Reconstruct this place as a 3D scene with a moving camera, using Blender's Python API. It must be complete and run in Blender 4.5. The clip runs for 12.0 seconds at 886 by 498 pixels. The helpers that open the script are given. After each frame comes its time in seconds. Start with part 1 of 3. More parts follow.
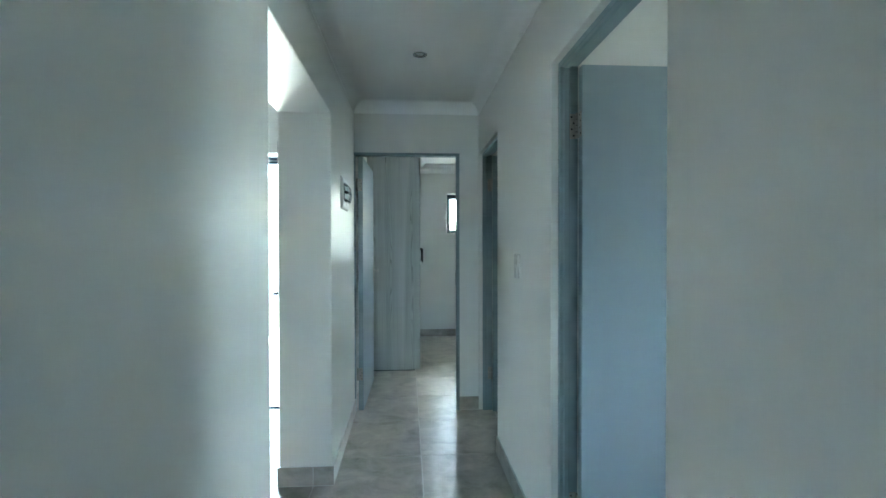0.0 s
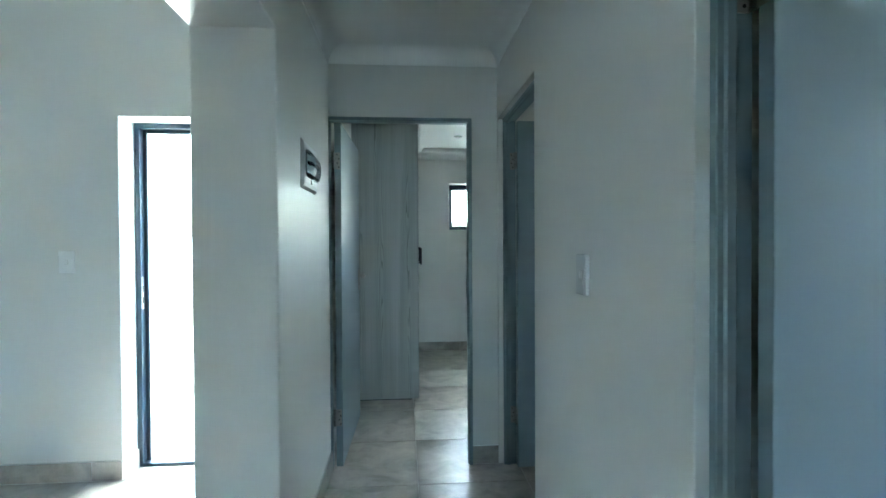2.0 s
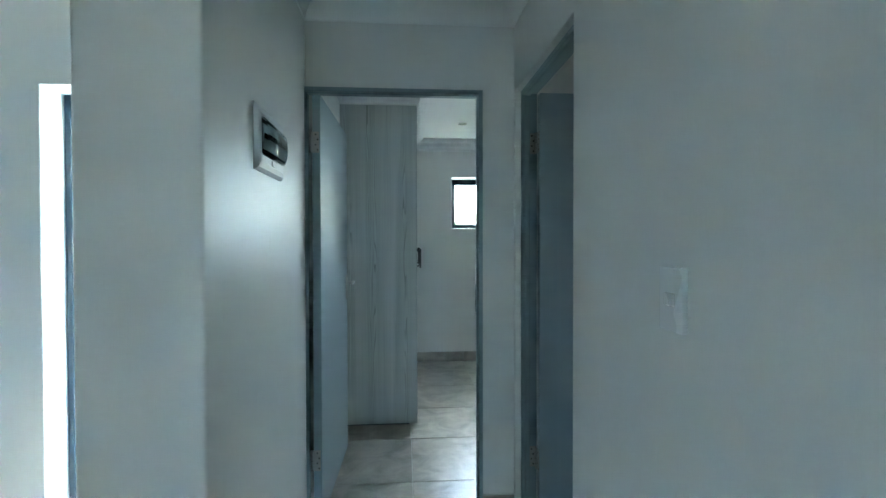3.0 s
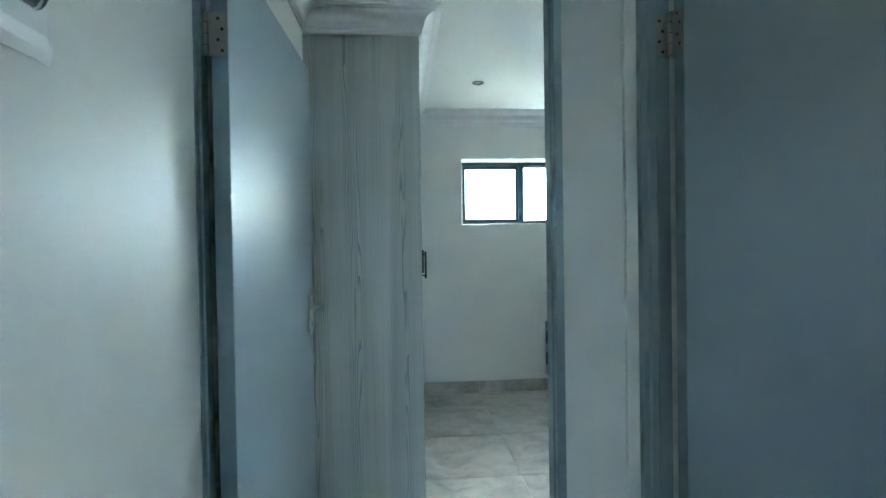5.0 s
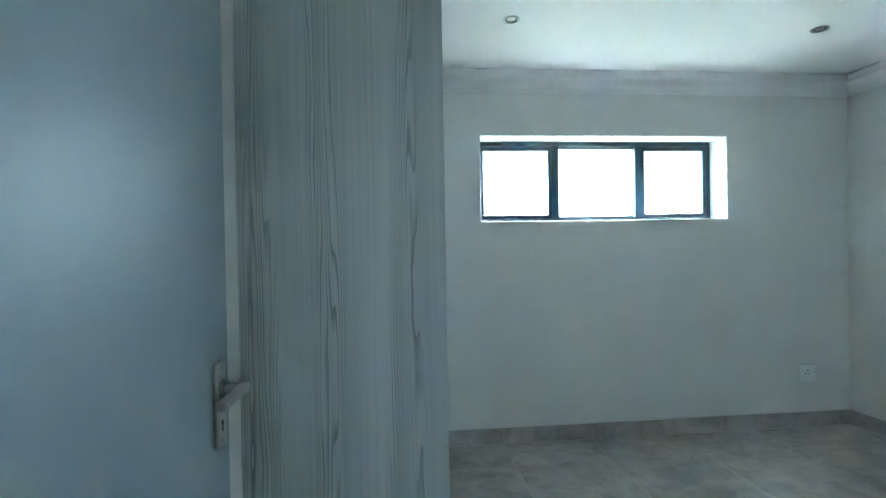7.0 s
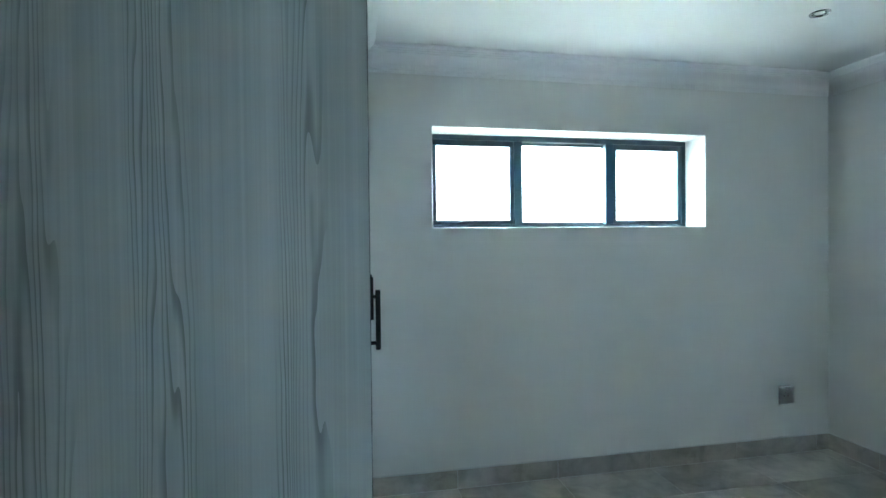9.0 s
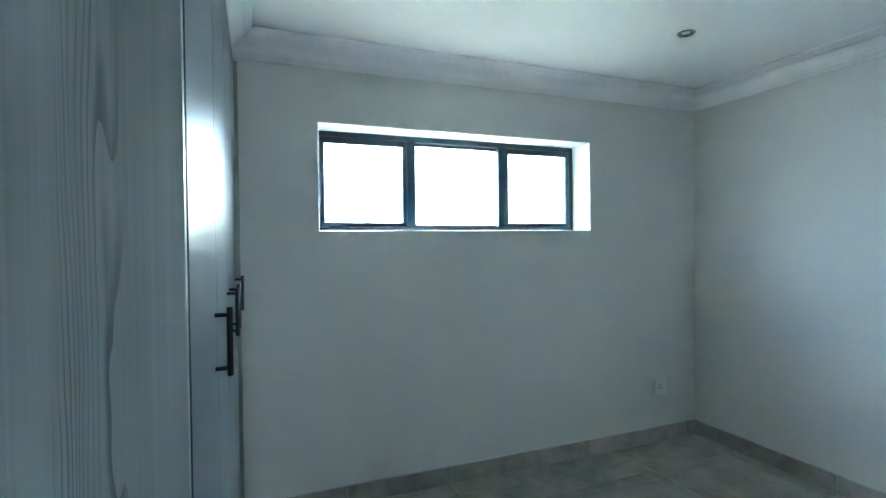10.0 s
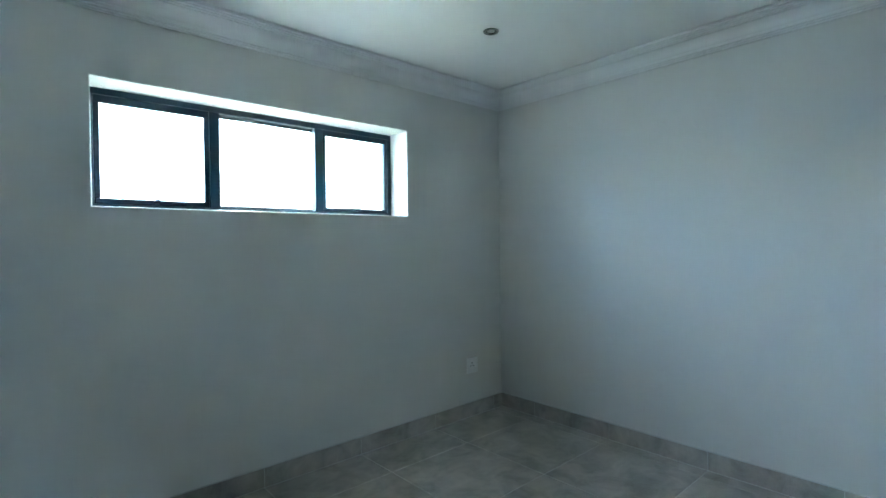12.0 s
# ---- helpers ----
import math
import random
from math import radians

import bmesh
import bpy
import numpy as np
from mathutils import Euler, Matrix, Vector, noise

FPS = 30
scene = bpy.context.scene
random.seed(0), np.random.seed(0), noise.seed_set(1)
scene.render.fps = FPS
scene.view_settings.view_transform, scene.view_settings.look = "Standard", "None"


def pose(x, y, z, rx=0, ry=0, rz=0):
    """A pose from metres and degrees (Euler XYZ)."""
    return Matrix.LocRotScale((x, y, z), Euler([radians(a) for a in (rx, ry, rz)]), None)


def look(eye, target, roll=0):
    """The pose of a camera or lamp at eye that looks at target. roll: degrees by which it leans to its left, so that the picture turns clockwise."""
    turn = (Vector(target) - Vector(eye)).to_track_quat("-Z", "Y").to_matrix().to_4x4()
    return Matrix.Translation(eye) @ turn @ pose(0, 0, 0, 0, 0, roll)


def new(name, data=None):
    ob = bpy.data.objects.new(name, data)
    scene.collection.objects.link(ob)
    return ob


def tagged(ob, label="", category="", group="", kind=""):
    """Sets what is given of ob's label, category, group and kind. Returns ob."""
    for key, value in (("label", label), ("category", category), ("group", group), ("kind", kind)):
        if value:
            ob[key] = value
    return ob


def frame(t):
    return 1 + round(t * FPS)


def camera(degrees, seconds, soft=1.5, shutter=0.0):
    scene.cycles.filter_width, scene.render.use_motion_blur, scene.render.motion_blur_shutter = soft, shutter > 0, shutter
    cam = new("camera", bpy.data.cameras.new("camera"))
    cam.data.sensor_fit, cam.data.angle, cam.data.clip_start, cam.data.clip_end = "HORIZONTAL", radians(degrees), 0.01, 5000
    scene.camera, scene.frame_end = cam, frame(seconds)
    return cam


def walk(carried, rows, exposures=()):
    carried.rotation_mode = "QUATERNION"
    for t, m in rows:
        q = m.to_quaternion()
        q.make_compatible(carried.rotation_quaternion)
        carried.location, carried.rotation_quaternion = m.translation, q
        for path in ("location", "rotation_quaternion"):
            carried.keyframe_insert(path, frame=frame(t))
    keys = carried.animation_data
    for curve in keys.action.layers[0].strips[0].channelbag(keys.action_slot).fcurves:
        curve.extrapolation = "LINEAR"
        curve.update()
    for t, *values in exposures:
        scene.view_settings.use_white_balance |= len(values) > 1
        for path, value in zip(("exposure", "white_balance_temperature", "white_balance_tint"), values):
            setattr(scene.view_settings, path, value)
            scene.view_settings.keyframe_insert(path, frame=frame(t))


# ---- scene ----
cam = camera(83.7, 12.0)

PATH = [
    (0, (-0.08, -3.684, 1.333), (0.062, -1.689, 1.307), -0.1),
    (0.5, (-0.068, -3.473, 1.316), (0.079, -1.478, 1.291), -0.2),
    (1, (-0.076, -3.205, 1.322), (0.074, -1.211, 1.294), -0.1),
    (1.5, (-0.074, -2.945, 1.31), (0.079, -0.951, 1.286), -0.3),
    (2, (-0.067, -2.666, 1.312), (0.088, -0.672, 1.286), -0.3),
    (2.5, (-0.058, -2.387, 1.318), (0.097, -0.393, 1.289), -0.1),
    (3, (-0.04, -2.108, 1.325), (0.114, -0.114, 1.294), -0.1),
    (3.2, (-0.055, -1.968, 1.311), (0.12, 0.024, 1.295), -0.1),
    (5, (-0.049, -0.917, 1.312), (0.117, 1.076, 1.286), -0.9),
    (5.5, (-0.069, -0.634, 1.318), (0.107, 1.358, 1.295), -0.6),
    (6, (-0.085, -0.345, 1.317), (0.092, 1.647, 1.293), -0.4),
    (6.5, (-0.09, -0.091, 1.307), (0.094, 1.901, 1.293), -0.8),
    (8.5, (-0.045, 0.549, 1.381), (0.224, 2.53, 1.353), -0.7),
    (9, (0.011, 0.62, 1.383), (0.388, 2.584, 1.358), -0.6),
    (9.5, (0.07, 0.672, 1.391), (0.599, 2.6, 1.374), -0.7),
    (10, (0.124, 0.698, 1.406), (0.86, 2.558, 1.374), -0.6),
    (10.5, (0.153, 0.725, 1.382), (1.096, 2.488, 1.356), -0.7),
    (11, (0.17, 0.731, 1.37), (1.282, 2.393, 1.337), -0.7),
    (11.5, (0.179, 0.729, 1.331), (1.414, 2.302, 1.301), -0.9),
    (12, (0.174, 0.737, 1.292), (1.51, 2.225, 1.265), -0.7),
]
walk(cam, [(t, look(eye, target, roll)) for t, eye, target, roll in PATH],
     exposures=[(0.0, 6.8, 5950, -12), (1.0, 6.83, 5850, -12), (2.0, 6.52, 5800, -13), (3.0, 6.48, 5650, -13), (5.0, 6.86, 5620, -13), (6.5, 6.83, 5480, -12), (8.5, 6.74, 5450, -11), (10.0, 6.5, 5450, -12), (11.0, 6.28, 5420, -13), (12.0, 6.15, 5480, -12)])

# ---- world and sun ----
world = bpy.data.worlds.new("sky")
scene.world = world
world.use_nodes = True
wn = world.node_tree.nodes
sky = wn.new("ShaderNodeTexSky")
sky.sky_type = "NISHITA"
sky.sun_disc = False
sky.sun_elevation = radians(65)
sky.sun_rotation = radians(38)
sky.air_density, sky.dust_density, sky.ozone_density = 0.8, 5.0, 1.0
wn["Background"].inputs["Strength"].default_value = 0.15
world.node_tree.links.new(sky.outputs["Color"], wn["Background"].inputs["Color"])

sun = new("sun", bpy.data.lights.new("sun", "SUN"))
sun.data.energy, sun.data.angle, sun.data.color = 2.1, radians(0.6), (1.0, 0.95, 0.88)
sun.matrix_world = look((4, 5, 14), (0, 0, 0))


# ---- materials ----
def material(name, colour, rough=0.5, metal=0.0, spread=0.06, grain=60.0, stain=1.6, bump=0.02, spec=0.5, mottle=0.0):
    """A painted, plastic or metal surface with fine grain and wide, faint variation."""
    m = bpy.data.materials.new(name)
    m.use_nodes = True
    n, l = m.node_tree.nodes, m.node_tree.links
    b = n["Principled BSDF"]
    b.inputs["Roughness"].default_value, b.inputs["Metallic"].default_value = rough, metal
    b.inputs["Specular IOR Level"].default_value = spec
    tc = n.new("ShaderNodeTexCoord")
    geo = n.new("ShaderNodeNewGeometry")
    wide, fine = n.new("ShaderNodeTexNoise"), n.new("ShaderNodeTexNoise")
    wide.inputs["Scale"].default_value, wide.inputs["Detail"].default_value = stain, 4
    fine.inputs["Scale"].default_value, fine.inputs["Detail"].default_value = grain, 3
    l.new(geo.outputs["Position"], wide.inputs["Vector"])
    l.new(geo.outputs["Position"], fine.inputs["Vector"])
    mix = n.new("ShaderNodeMath")
    mix.operation = "MULTIPLY_ADD"
    mix.inputs[1].default_value = 0.7
    l.new(wide.outputs["Fac"], mix.inputs[0])
    sc = n.new("ShaderNodeMath")
    sc.operation = "MULTIPLY"
    sc.inputs[1].default_value = 0.3
    l.new(fine.outputs["Fac"], sc.inputs[0])
    l.new(sc.outputs[0], mix.inputs[2])
    ramp = n.new("ShaderNodeValToRGB")
    ramp.color_ramp.elements[0].position, ramp.color_ramp.elements[1].position = 0.3, 0.7
    ramp.color_ramp.elements[0].color = (*[c * (1 - spread) for c in colour], 1)
    ramp.color_ramp.elements[1].color = (*[min(1, c * (1 + spread)) for c in colour], 1)
    l.new(mix.outputs[0], ramp.inputs["Fac"])
    l.new(ramp.outputs["Color"], b.inputs["Base Color"])
    rr = n.new("ShaderNodeMapRange")
    rr.inputs["To Min"].default_value, rr.inputs["To Max"].default_value = max(0.02, rough - 0.05), min(1, rough + 0.05)
    l.new(wide.outputs["Fac"], rr.inputs["Value"])
    l.new(rr.outputs["Result"], b.inputs["Roughness"])
    if bump:
        bn = n.new("ShaderNodeBump")
        bn.inputs["Strength"].default_value, bn.inputs["Distance"].default_value = 0.35, bump
        add = n.new("ShaderNodeMath")
        add.operation = "MULTIPLY_ADD"
        add.inputs[1].default_value = 0.12
        l.new(fine.outputs["Fac"], add.inputs[0])
        l.new(wide.outputs["Fac"], add.inputs[2])
        l.new(add.outputs[0], bn.inputs["Height"])
        l.new(bn.outputs["Normal"], b.inputs["Normal"])
    return m


def tile_material(name, colour, rough):
    """Matt grey-brown cement-look porcelain with cloudy patches, drags and specks, different on each piece."""
    m = bpy.data.materials.new(name)
    m.use_nodes = True
    n, l = m.node_tree.nodes, m.node_tree.links
    b = n["Principled BSDF"]
    geo, info = n.new("ShaderNodeNewGeometry"), n.new("ShaderNodeObjectInfo")
    off = n.new("ShaderNodeVectorMath")
    off.operation = "MULTIPLY_ADD"
    off.inputs[1].default_value = (37.0, 53.0, 11.0)
    l.new(info.outputs["Random"], off.inputs[0])
    l.new(geo.outputs["Position"], off.inputs[2])
    cloud, drag, speck = (n.new("ShaderNodeTexNoise") for _ in range(3))
    cloud.inputs["Scale"].default_value, cloud.inputs["Detail"].default_value = 5.5, 8
    cloud.inputs["Roughness"].default_value, cloud.inputs["Distortion"].default_value = 0.62, 0.6
    l.new(off.outputs[0], cloud.inputs["Vector"])
    mp = n.new("ShaderNodeMapping")
    mp.inputs["Scale"].default_value = (3.0, 16.0, 16.0)
    l.new(off.outputs[0], mp.inputs["Vector"])
    l.new(mp.outputs[0], drag.inputs["Vector"])
    drag.inputs["Scale"].default_value, drag.inputs["Detail"].default_value = 1.0, 6
    speck.inputs["Scale"].default_value, speck.inputs["Detail"].default_value = 160, 2
    l.new(off.outputs[0], speck.inputs["Vector"])
    a = n.new("ShaderNodeMath")
    a.operation = "MULTIPLY_ADD"
    a.inputs[1].default_value = 0.76
    l.new(cloud.outputs["Fac"], a.inputs[0])
    d = n.new("ShaderNodeMath")
    d.operation = "MULTIPLY_ADD"
    d.inputs[1].default_value = 0.14
    l.new(drag.outputs["Fac"], d.inputs[0])
    s = n.new("ShaderNodeMath")
    s.operation = "MULTIPLY"
    s.inputs[1].default_value = 0.10
    l.new(speck.outputs["Fac"], s.inputs[0])
    l.new(s.outputs[0], d.inputs[2])
    l.new(d.outputs[0], a.inputs[2])
    ramp = n.new("ShaderNodeValToRGB")
    e = ramp.color_ramp.elements
    e[0].position, e[1].position = 0.34, 0.66
    e[0].color = (*[c * 0.62 for c in colour], 1)
    e[1].color = (*[c * 1.32 for c in colour], 1)
    mid = e.new(0.5)
    mid.color = (*colour, 1)
    l.new(a.outputs[0], ramp.inputs["Fac"])
    l.new(ramp.outputs["Color"], b.inputs["Base Color"])
    rr = n.new("ShaderNodeMapRange")
    rr.inputs["To Min"].default_value, rr.inputs["To Max"].default_value = rough - 0.08, rough + 0.12
    l.new(cloud.outputs["Fac"], rr.inputs["Value"])
    l.new(rr.outputs["Result"], b.inputs["Roughness"])
    bn = n.new("ShaderNodeBump")
    bn.inputs["Strength"].default_value, bn.inputs["Distance"].default_value = 0.25, 0.002
    l.new(a.outputs[0], bn.inputs["Height"])
    l.new(bn.outputs["Normal"], b.inputs["Normal"])
    return m


def wood_material(name, light, dark, rough, lines=1.0, along=(1, 0, 0)):
    """Grey-washed laminate with an upright embossed pine grain. along: the horizontal direction on the face."""
    m = bpy.data.materials.new(name)
    m.use_nodes = True
    n, l = m.node_tree.nodes, m.node_tree.links
    b = n["Principled BSDF"]
    geo, info = n.new("ShaderNodeNewGeometry"), n.new("ShaderNodeObjectInfo")
    dot = n.new("ShaderNodeVectorMath")
    dot.operation = "DOT_PRODUCT"
    dot.inputs[1].default_value = along
    l.new(geo.outputs["Position"], dot.inputs[0])
    sep = n.new("ShaderNodeSeparateXYZ")
    l.new(geo.outputs["Position"], sep.inputs[0])
    shift = n.new("ShaderNodeMath")
    shift.operation = "MULTIPLY_ADD"
    shift.inputs[1].default_value = 7.0
    l.new(info.outputs["Random"], shift.inputs[0])
    l.new(dot.outputs["Value"], shift.inputs[2])

    def noise_at(su, sz, detail, rough_n=0.55):
        c = n.new("ShaderNodeCombineXYZ")
        for k, (src, f) in enumerate(((shift.outputs[0], su), (sep.outputs["Z"], sz))):
            q = n.new("ShaderNodeMath")
            q.operation = "MULTIPLY"
            q.inputs[1].default_value = f
            l.new(src, q.inputs[0])
            l.new(q.outputs[0], c.inputs[k])
        t = n.new("ShaderNodeTexNoise")
        t.inputs["Scale"].default_value, t.inputs["Detail"].default_value = 1.0, detail
        t.inputs["Roughness"].default_value = rough_n
        l.new(c.outputs[0], t.inputs["Vector"])
        return t.outputs["Fac"]

    def op(kind, a, bb):
        q = n.new("ShaderNodeMath")
        q.operation = kind
        for k, v in enumerate((a, bb)):
            if isinstance(v, (int, float)):
                q.inputs[k].default_value = v
            else:
                l.new(v, q.inputs[k])
        return q.outputs[0]

    broad = noise_at(9.0, 0.35, 3)
    streak = noise_at(210.0, 0.9, 4, 0.65)
    # growth rings: level lines of a stretched field, only where the board was cut through them
    sway = op("ADD", op("MULTIPLY", noise_at(7.0, 0.45, 1), 11.0), op("ADD", op("MULTIPLY", noise_at(19.0, 0.9, 1), 8.0), op("MULTIPLY", noise_at(40.0, 5.0, 1), 1.0)))
    ring = op("FRACT", op("ADD", op("MULTIPLY", shift.outputs[0], 95.0), sway), 0)
    line = n.new("ShaderNodeMapRange")
    line.interpolation_type = "SMOOTHSTEP"
    line.inputs["From Min"].default_value, line.inputs["From Max"].default_value = 0.50, 0.95
    l.new(ring, line.inputs["Value"])
    where = n.new("ShaderNodeMapRange")
    where.interpolation_type = "SMOOTHSTEP"
    where.inputs["From Min"].default_value, where.inputs["From Max"].default_value = 0.47, 0.60
    l.new(noise_at(11.0, 0.30, 1), where.inputs["Value"])
    fade = op("ADD", op("MULTIPLY", noise_at(45.0, 2.2, 1), 1.1), 0.1)
    rings = op("MULTIPLY", op("MULTIPLY", op("MULTIPLY", line.outputs[0], fade), where.outputs[0]), 0.85 * lines)
    tone = op("ADD", op("MULTIPLY", broad, 0.55), op("MULTIPLY", streak, 0.45))
    ramp = n.new("ShaderNodeValToRGB")
    ramp.color_ramp.elements[0].position, ramp.color_ramp.elements[1].position = 0.32, 0.68
    ramp.color_ramp.elements[0].color = (*[p * 0.55 + q * 0.45 for p, q in zip(light, dark)], 1)
    ramp.color_ramp.elements[1].color = (*light, 1)
    l.new(tone, ramp.inputs["Fac"])
    mix = n.new("ShaderNodeMix")
    mix.data_type = "RGBA"
    l.new(rings, mix.inputs["Factor"])
    l.new(ramp.outputs["Color"], mix.inputs[6])
    mix.inputs[7].default_value = (*dark, 1)
    l.new(mix.outputs[2], b.inputs["Base Color"])
    b.inputs["Roughness"].default_value = rough
    bn = n.new("ShaderNodeBump")
    bn.inputs["Strength"].default_value, bn.inputs["Distance"].default_value = 0.3 * lines, 0.001
    bn.invert = True
    l.new(op("ADD", rings, op("MULTIPLY", streak, 0.4)), bn.inputs["Height"])
    l.new(bn.outputs["Normal"], b.inputs["Normal"])
    return m


def glass_material(name, tint=(1, 1, 1), rough=0.0):
    m = bpy.data.materials.new(name)
    m.use_nodes = True
    b = m.node_tree.nodes["Principled BSDF"]
    b.inputs["Base Color"].default_value = (*tint, 1)
    b.inputs["Transmission Weight"].default_value = 1.0
    b.inputs["Roughness"].default_value = rough
    b.inputs["IOR"].default_value = 1.45
    return m


PAINT = material("wall_paint", (0.745, 0.737, 0.703), 0.44, spec=0.43, spread=0.025, grain=220, stain=1.3, bump=0.004)
CEIL = material("ceiling_paint", (0.85, 0.85, 0.83), 0.75, spread=0.02, grain=150, stain=0.9, bump=0.003)
CORNICE = material("cornice_paint", (0.82, 0.82, 0.805), 0.6, spread=0.02, grain=120, stain=2.0, bump=0)
FRAME = material("frame_enamel", (0.225, 0.285, 0.31), 0.33, spread=0.05, grain=90, stain=3.0, bump=0.004)
LEAF = material("door_enamel", (0.29, 0.355, 0.398), 0.45, spread=0.03, grain=140, stain=1.2, bump=0.003)
STEEL = material("brushed_steel", (0.52, 0.51, 0.49), 0.32, metal=1.0, spread=0.08, grain=300, stain=9.0, bump=0.002)
HINGE = material("hinge_steel", (0.36, 0.335, 0.31), 0.45, metal=0.85, spread=0.15, grain=240, stain=20.0, bump=0.004)
CHROME = material("chrome", (0.40, 0.41, 0.42), 0.16, metal=1.0, spread=0.02, bump=0)
DARK = material("dark_recess", (0.02, 0.02, 0.022), 0.6, spread=0.1, bump=0)
LENS = material("lamp_lens", (0.55, 0.55, 0.52), 0.2, spread=0.03, bump=0)
ALU = material("charcoal_aluminium", (0.016, 0.038, 0.064), 0.35, metal=0.0, spread=0.08, grain=260, stain=5.0, bump=0.002)
GLOSSY = material("glossy_plastic", (0.80, 0.80, 0.80), 0.32, spread=0.015, grain=100, bump=0)
BLACK = material("black_powder_coat", (0.010, 0.011, 0.013), 0.6, spread=0.1, grain=300, bump=0, spec=0.2)
PLASTIC = material("white_plastic", (0.84, 0.84, 0.83), 0.28, spread=0.015, grain=100, bump=0)
TILE = tile_material("floor_porcelain", (0.42, 0.385, 0.345), 0.30)
GROUT = material("grout", (0.60, 0.585, 0.56), 0.85, spread=0.12, grain=400, stain=6.0, bump=0.004)
BEAD = material("skirting_bead", (0.70, 0.70, 0.68), 0.6, spread=0.04, grain=200, bump=0.002)
WOOD = wood_material("washed_pine_panel", (0.52, 0.545, 0.522), (0.095, 0.113, 0.107), 0.42)
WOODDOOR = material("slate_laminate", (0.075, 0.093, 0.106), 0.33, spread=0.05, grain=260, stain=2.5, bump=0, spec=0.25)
GLASS = glass_material("window_glass")
TINT = glass_material("tinted_cover", (0.42, 0.54, 0.58), 0.03)
LAWN = material("sparse_lawn", (0.058, 0.060, 0.042), 0.95, spread=0.3, grain=60, stain=0.6, bump=0.01)
WARM_LIT = material("warm_lit_ceiling", (0.62, 0.50, 0.34), 0.7, spread=0.02, grain=150, stain=0.9, bump=0.003)
PAVING = material("outdoor_concrete", (0.13, 0.128, 0.122), 0.9, spread=0.12, grain=90, stain=0.7, bump=0.01)
RENDERED = material("outdoor_render", (0.78, 0.77, 0.73), 0.85, spread=0.05, grain=120, stain=0.8, bump=0.01)
BARK = material("bark", (0.14, 0.10, 0.07), 0.9, spread=0.3, grain=40, stain=8, bump=0.02)
FOLIAGE = material("foliage", (0.09, 0.13, 0.05), 0.55, spread=0.35, grain=14, stain=3, bump=0)

# ---- building helpers ----
ORIGIN = {}


def mesh_of(bm, name, mat):
    me = bpy.data.meshes.new(name)
    bm.normal_update()
    bm.to_mesh(me)
    bm.free()
    me.materials.append(mat)
    return me


def thing(name, base, label, category, group="", kind=""):
    ob = new(name)
    ob.location = base
    ORIGIN[ob.name] = Vector(base)
    return tagged(ob, label, category, group, kind)


def part(name, bm, mat, parent, label=""):
    """One mesh, given in world metres, under a thing or a part."""
    org = ORIGIN[parent.name]
    bmesh.ops.translate(bm, verts=bm.verts, vec=-org)
    ob = new(name, mesh_of(bm, name, mat))
    ob.parent = parent
    ORIGIN[ob.name] = org.copy()
    return tagged(ob, label)


def solid(name, bm, mat, label, category, kind="structure", group=""):
    ob = new(name, mesh_of(bm, name, mat))
    ORIGIN[ob.name] = Vector((0, 0, 0))
    return tagged(ob, label, category, group, kind)


def box(x0, x1, y0, y1, z0, z1, bevel=0.0, seg=1, bm=None):
    out = bmesh.new() if bm is None else bm
    tmp = bmesh.new()
    bmesh.ops.create_cube(tmp, size=1)
    for v in tmp.verts:
        v.co = Vector(((x0, x1)[v.co.x > 0], (y0, y1)[v.co.y > 0], (z0, z1)[v.co.z > 0]))
    if bevel:
        bmesh.ops.bevel(tmp, geom=tmp.edges[:], offset=bevel, segments=seg, profile=0.5, affect="EDGES")
    return merge(out, tmp)


def merge(out, tmp):
    tmp.verts.index_update()
    made = [out.verts.new(v.co) for v in tmp.verts]
    for f in tmp.faces:
        out.faces.new([made[v.index] for v in f.verts]).smooth = f.smooth
    tmp.free()
    return out


def rod(a, b, r, seg=14, r2=None, bm=None, bevel=0.0):
    """A round bar from a to b."""
    out = bmesh.new() if bm is None else bm
    a, b = Vector(a), Vector(b)
    tmp = bmesh.new()
    bmesh.ops.create_cone(tmp, cap_ends=True, segments=seg, radius1=r, radius2=r if r2 is None else r2, depth=(b - a).length)
    for f in tmp.faces:
        f.smooth = len(f.verts) == 4
    if bevel:
        rim = [e for e in tmp.edges if len(e.link_faces) == 2 and e.calc_face_angle() > 1.0]
        bmesh.ops.bevel(tmp, geom=rim, offset=bevel, segments=2, affect="EDGES")
    m = Matrix.Translation((a + b) / 2) @ (b - a).to_track_quat("Z", "Y").to_matrix().to_4x4()
    bmesh.ops.transform(tmp, matrix=m, verts=tmp.verts)
    return merge(out, tmp)


def lathe(profile, centre, seg=32):
    """A turned shape round an upright axis: profile of (radius, height)."""
    bm = bmesh.new()
    rings = []
    for r, h in profile:
        rings.append([bm.verts.new((centre[0] + r * math.cos(2 * math.pi * k / seg), centre[1] + r * math.sin(2 * math.pi * k / seg), centre[2] + h)) for k in range(seg)])
    for p, q in zip(rings, rings[1:]):
        for k in range(seg):
            bm.faces.new((p[k], p[(k + 1) % seg], q[(k + 1) % seg], q[k])).smooth = True
    bmesh.ops.recalc_face_normals(bm, faces=bm.faces)
    return bm


